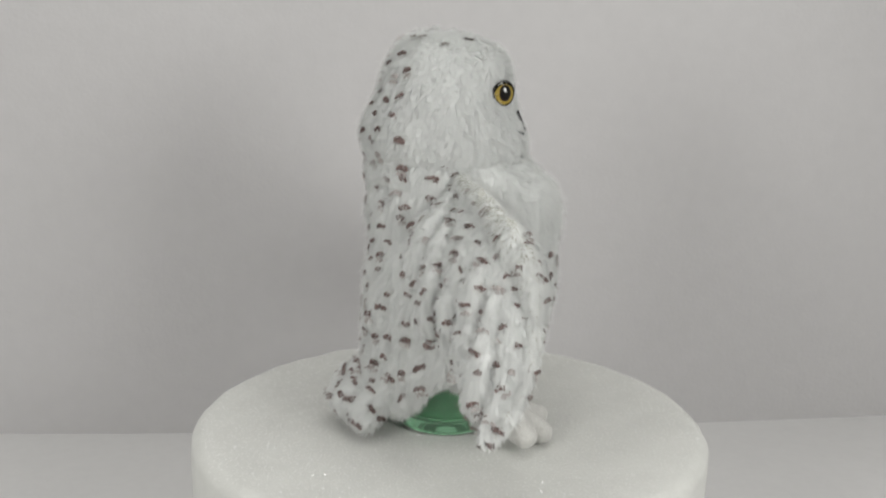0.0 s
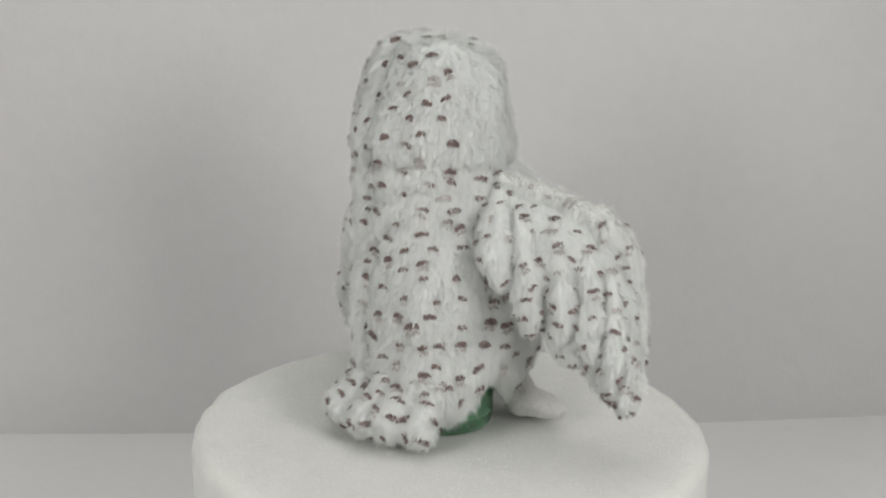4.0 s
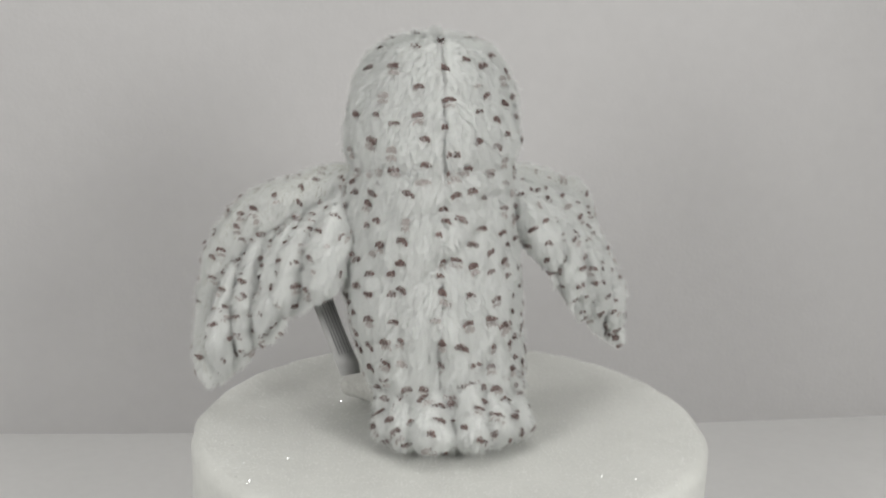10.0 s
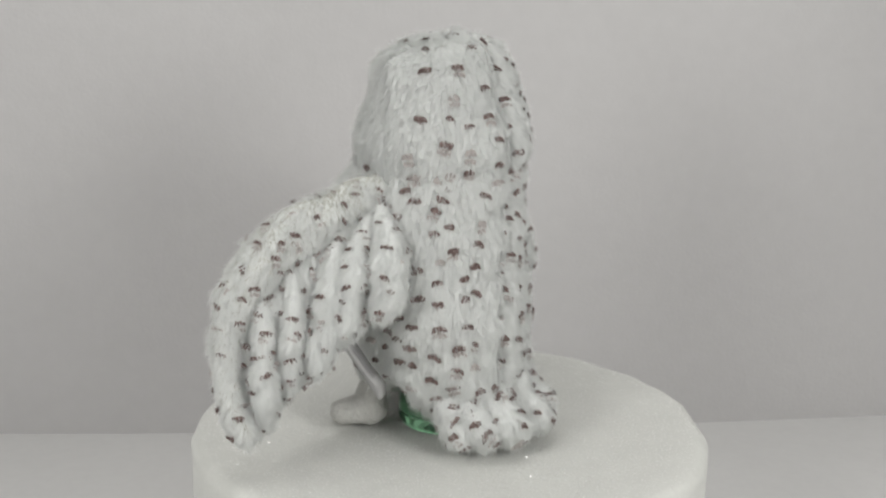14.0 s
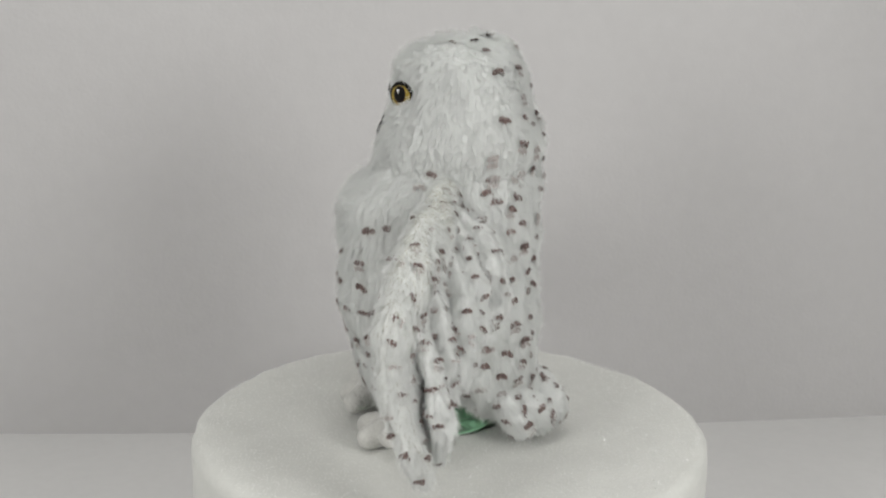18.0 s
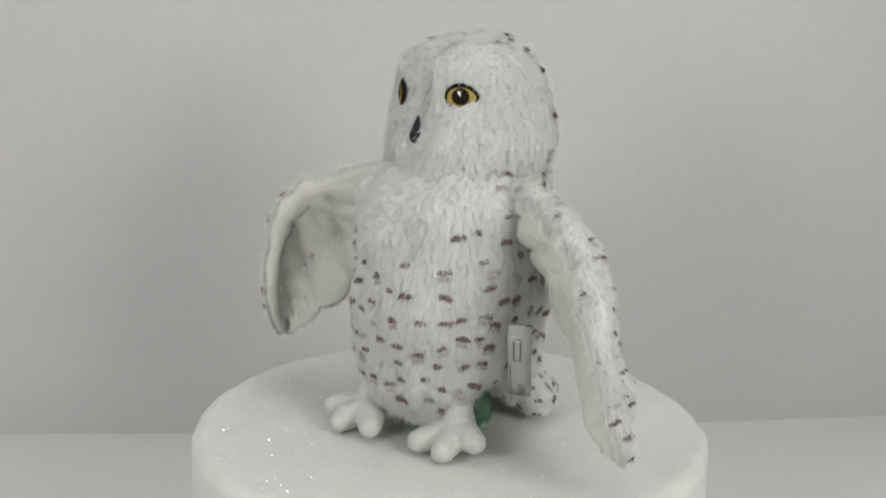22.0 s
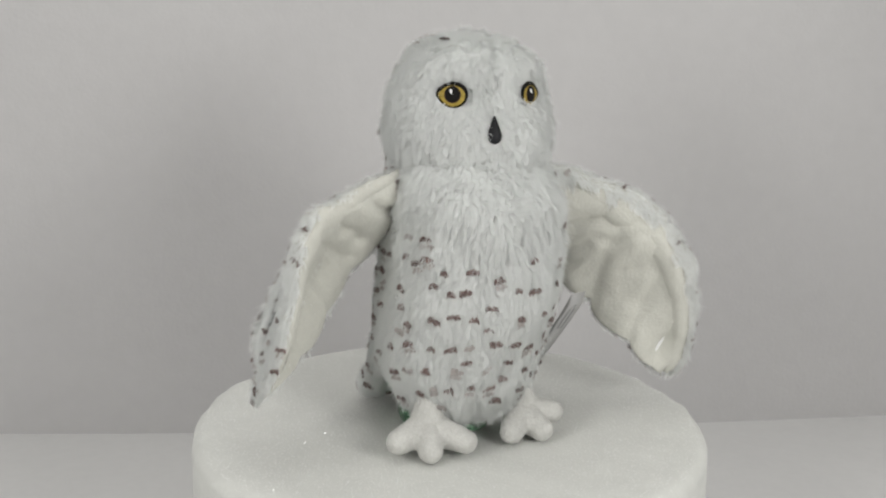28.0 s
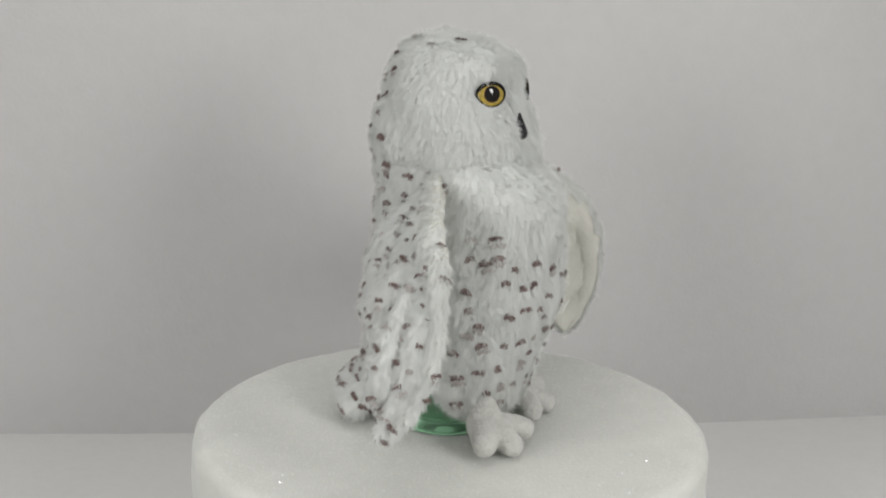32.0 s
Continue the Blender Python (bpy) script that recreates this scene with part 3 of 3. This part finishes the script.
    for k, (ua, wa, ub, reach, wide) in enumerate([(0.03, 0.30, 0.28, 1.05, 0.0118), (0.10, 0.40, 0.40, 0.97, 0.0088), (0.20, 0.34, 0.56, 0.95, 0.0082), (0.33, 0.32, 0.70, 0.95, 0.0076), (0.46, 0.34, 0.85, 0.95, 0.0066)]):
        ub, reach, wide = ub + vary.uniform(-0.03, 0.03), reach * vary.uniform(0.93, 1.08), wide * vary.uniform(0.85, 1.15)
        ia, ib, ja = int(ua * (nu - 1)), int(ub * (nu - 1)), int(wa * (nv - 1))
        mid_n = n[(ia + ib) // 2, nv // 2]
        a = top[ia, ja] - n[ia, ja] * 0.002
        b = L[ib] + (T[ib] - L[ib]) * reach + n[ib, nv // 2] * 0.0062 + np.array((0, 0, vary.uniform(-0.005, 0.003)))
        sway = np.cross(b - a, mid_n)
        sway = sway / np.linalg.norm(sway) * vary.uniform(-1, 1) * (0.010 if k < 3 else 0.003)
        bend = np.sin(math.pi * f)[:, None]
        path = a + (b - a) * f[:, None] + mid_n * (vary.uniform(0.007, 0.012) * bend ** 0.8) + sway * bend
        rad = wide * (0.30 + 0.75 * np.clip(1.7 * f, 0, 1) ** 0.8) * np.sqrt(np.clip(1 - np.clip((f - 0.66) / 0.34, 0, 1) ** 2, 0, 1)) + 0.0004
        fv, fq, fs = limb(path, rad, 0.95, mid_n, 0.0040, seed + k)
        under = -0.30 * np.repeat(rad, 20) - (fv - np.repeat(path, 20, 0)) @ mid_n
        fv = fv + mid_n * np.clip(under, 0, None)[:, None]
        fs = triangles(fv, fq[:-1])
        part("wing_feather", mesh_from("wing_feather", fv, fq), BACKING, ob)
        surfs.append(fs)
    g = np.linspace(0, 1, 40)
    inward = unit(spline(trail, 40) - spline(lead, 40))
    rad = cuff * (0.80 + 0.35 * np.sin(math.pi * np.clip(g * 1.5, 0, 1)) ** 2 - 0.75 * np.clip(g - 0.50, 0, 1)) * np.sqrt(np.clip(1 - np.clip((g - 0.93) / 0.07, 0, 1) ** 2, 0, 1)) + 0.0004
    fv, fq, fs = limb(spline(lead, 40) + (inward * 0.45 + n[nu // 2, nv // 2] * 0.45) * rad[:, None], rad, 0.80, n[nu // 2, nv // 2], 0.0032, seed + 8)
    part("wing_edge", mesh_from("wing_edge", fv, fq), LINING, ob, "padded edge of the wing, plush outside and velour inside")
    facing = fs[2][fs[1]].mean(1)
    turned = (facing @ n[nu // 2, nv // 2] > -0.10) | (facing @ np.array(front) > 0)
    surfs.append((fs[0], fs[1][turned], fs[2], fs[3][turned]))
    surf = joined(surfs)
    tip = np.array(lead[-1]) - np.array(lead[1])
    pick = np.random.default_rng(seed + 9)
    top_pts, low_pts = top.reshape(-1, 3), low.reshape(-1, 3)

    def outside(q):
        """Few marks on the leading edge and on the cuff inside the wing."""
        if np.min(((L - q) ** 2).sum(1)) < 0.0115**2 or np.min(((low_pts - q) ** 2).sum(1)) < np.min(((top_pts - q) ** 2).sum(1)):
            return pick.random() < 0.07
        return True
    plush(ob, surf, 125000, 0.0058, seed + 3, where=outside, gap=0.0128, fall=lambda p: np.repeat((0.6 * tip / np.linalg.norm(tip) + np.array((0, 0, -0.5)))[None], len(p), 0), size=0.74)
    return ob


LEFT_LEAD = [(0.062, -0.012, 0.184), (0.100, -0.022, 0.173), (0.138, -0.037, 0.152), (0.160, -0.048, 0.121), (0.170, -0.045, 0.085), (0.175, -0.034, 0.053), (0.171, -0.022, 0.029)]
LEFT_TRAIL = [(0.060, 0.018, 0.150), (0.078, 0.014, 0.122), (0.098, 0.007, 0.098), (0.118, 0.000, 0.076), (0.137, -0.018, 0.055), (0.152, -0.022, 0.039), (0.166, -0.022, 0.029)]
RIGHT_LEAD = [(-0.036, -0.012, 0.188), (-0.076, -0.036, 0.175), (-0.104, -0.052, 0.161), (-0.1155, -0.063, 0.141), (-0.122, -0.066, 0.113), (-0.131, -0.061, 0.075), (-0.1435, -0.040, 0.043)]
RIGHT_TRAIL = [(-0.042, -0.004, 0.148), (-0.066, 0.000, 0.124), (-0.079, 0.000, 0.106), (-0.096, -0.014, 0.083), (-0.112, -0.027, 0.067), (-0.127, -0.034, 0.053), (-0.1425, -0.0375, 0.042)]


def tail(owl):
    """A fan of padded lobes round a soft hub, resting on the stand."""
    hub = bmesh.new()
    bmesh.ops.create_uvsphere(hub, u_segments=24, v_segments=14, radius=1.0, matrix=Matrix.Translation((0.002, 0.030, 0.036)) @ Matrix.Diagonal((0.042, 0.028, 0.020, 1)))
    ob = part("tail", hub, BACKING, owl, "lobed plush tail that rests on the stand")
    surfs = []
    f = np.linspace(0, 1, 22)
    for k, (x0, x1, y1, z1, rad0) in enumerate([(-0.034, -0.044, 0.060, 0.011, 0.0125), (-0.021, -0.026, 0.075, 0.014, 0.0142), (-0.006, -0.009, 0.083, 0.014, 0.0120), (0.008, 0.006, 0.069, 0.010, 0.0090),
                                                (0.020, 0.023, 0.083, 0.014, 0.0140), (0.032, 0.040, 0.071, 0.012, 0.0130), (0.040, 0.051, 0.056, 0.011, 0.0120)]):
        y0 = 0.052 - 0.35 * abs(x0 - 0.002) - 9.0 * (x0 - 0.002) ** 2
        path = np.stack([0.003 + 0.93 * (x0 - 0.003 + (x1 - x0) * f), y0 + (y1 - y0) * f ** 1.4, 0.062 + (z1 - 0.062) * f ** 0.8], 1)
        rad = rad0 * (0.70 + 0.35 * f) * np.sqrt(np.clip(1 - np.clip((f - 0.80) / 0.20, 0, 1) ** 2, 0, 1)) + 0.0006
        tv, tq, ts = limb(path, rad, 0.85, (0, 1.0, 0.3), 0.0030, 80 + k)
        tv[:, 2] = np.maximum(tv[:, 2], 0.002)
        part("tail_lobe", mesh_from("tail_lobe", tv, tq), BACKING, ob)
        surfs.append(ts)
    surf = joined(surfs)
    plush(ob, surf, 75000, 0.0062, 57, where=lambda q: q[1] > 0.02, gap=0.0138, fall=np.array((0, 0.35, -0.9)), skip=lambda p: p[:, 2] < 0.004)
    return ob


def foot(owl, ankle, heel, toes, back_toe=None):
    """A stuffed velour foot of thick blunt toes."""
    bm = bmesh.new()

    def blob(a, b, ra, rb):
        a, b = Vector(a), Vector(b)
        for k in range(9):
            f = k / 8
            bmesh.ops.create_icosphere(bm, subdivisions=2, radius=ra + (rb - ra) * f, matrix=Matrix.Translation(a.lerp(b, f)))
    blob(ankle, heel, 0.0085, 0.0140)
    for t in toes:
        blob(heel, t, 0.0128, 0.0086)
    if back_toe:
        blob(heel, back_toe, 0.0095, 0.0075)
    for v in bm.verts:
        v.co.z = max(v.co.z, 0.0004)
    ob = part("foot", bm, FOOT, owl, "stuffed white velour foot with three blunt toes")
    r = ob.modifiers.new("skin", "REMESH")
    r.mode, r.voxel_size, r.use_smooth_shade = "VOXEL", 0.0011, True
    s = ob.modifiers.new("soft", "SMOOTH")
    s.factor, s.iterations = 0.6, 7
    creases = bpy.data.textures.new("creases", "CLOUDS")
    creases.noise_scale, creases.noise_depth = 0.008, 1
    d = ob.modifiers.new("creased", "DISPLACE")
    d.texture, d.strength, d.mid_level = creases, 0.0012, 0.5
    return ob


def care_label(owl):
    """A small stack of folded satin labels sewn into the side seam."""
    top, low = Vector((0.0915, -0.026, 0.099)), Vector((0.0705, 0.001, 0.046))
    across = Vector((0.92, 0.40, 0.0)).normalized() * 0.0078
    ob = None
    up = (top - low).normalized()
    n = across.cross(up).normalized()
    for k in range(4):
        bm = bmesh.new()
        rows = []
        for i in range(9):
            f = i / 8
            c = low.lerp(top, f) + n * (0.0011 * k + 0.0022 * math.sin(math.pi * f) * (1 - 0.25 * k)) - up * 0.002 * k
            rows.append([bm.verts.new(c + across * s + n * d) for s, d in ((-1, 0), (1, 0), (1, 0.0003), (-1, 0.0003))])
        for a, b in zip(rows, rows[1:]):
            for j in range(4):
                bm.faces.new((a[j], a[(j + 1) % 4], b[(j + 1) % 4], b[j]))
        bm.faces.new(rows[0])
        bm.faces.new(list(reversed(rows[-1])))
        bmesh.ops.recalc_face_normals(bm, faces=bm.faces[:])
        leaf = part("care_label" if k == 0 else "label_leaf", bm, SATIN, owl if k == 0 else ob, "white satin care label with small grey print" if k == 0 else "")
        ob = ob or leaf
    for face, f, s0, s1, h in [(3, 0.62, -0.55, -0.40, 0.018), (3, 0.62, 0.05, 0.20, 0.018), (3, 0.60, -0.55, 0.20, 0.0010), (3, 0.94, -0.3, 0.2, 0.0010), (3, 0.10, -0.85, -0.75, 0.026),
                               (3, 0.06, -0.1, 0.55, 0.0008), (3, 0.20, -0.1, 0.55, 0.0008), (3, 0.06, -0.1, 0.0, 0.008), (3, 0.06, 0.45, 0.55, 0.008), (3, 0.10, 0.15, 0.30, 0.004),
                               (0, 0.15, -0.7, -0.62, 0.040), (0, 0.15, -0.4, -0.32, 0.040), (0, 0.15, -0.1, -0.02, 0.036), (0, 0.15, 0.2, 0.28, 0.040), (0, 0.15, 0.5, 0.58, 0.034)]:
        bm = bmesh.new()
        corners = []
        for g, sx in ((f, s0), (f, s1), (f + h / 0.062, s1), (f + h / 0.062, s0)):
            c = low.lerp(top, g) + n * (0.0011 * face + 0.0022 * math.sin(math.pi * g) * (1 - 0.25 * face)) - up * 0.002 * face
            corners.append(bm.verts.new(c + across * sx + n * (0.0007 if face else -0.0004)))
        bm.faces.new(corners)
        part("print_bar", bm, INK, ob)
    return ob


def plush_owl():
    owl = tagged(new("plush_owl"), "white plush snowy owl puppet with brown speckles and golden eyes", "plush toy")
    body(owl)
    head(owl)
    for side in (1, -1):
        eye(owl, side)
    beak(owl)
    wing(owl, 1, LEFT_LEAD, LEFT_TRAIL, 4.5, 61, 0.0125, 0.006, (0.96, -0.27, 0.10))
    wing(owl, -1, RIGHT_LEAD, RIGHT_TRAIL, 4.5, 71, 0.0078, 0.015, (-1.0, 0.02, 0.05))
    tail(owl)
    foot(owl, (-0.028, -0.044, 0.037), (-0.029, -0.048, 0.017), [(-0.0535, -0.060, 0.0135), (-0.034, -0.071, 0.0095), (-0.008, -0.067, 0.0120)])
    foot(owl, (0.045, -0.032, 0.037), (0.045, -0.034, 0.016), [(0.030, -0.056, 0.0098), (0.053, -0.056, 0.0092), (0.0670, -0.041, 0.0160)])
    care_label(owl)
    return owl


stand = display_stand()
bottle = glass_bottle()
toy = plush_owl()


def motions():
    """The stand turns at an even pace and carries the bottle and the toy."""
    for thing in (stand, bottle, toy):
        shift = 0.0035 if thing is stand else 0.0
        walk(thing, [(t, pose(shift, 0, 0, 0, 0, 84.234 + 10.51 * t)) for t in range(0, 33, 2)])


motions()
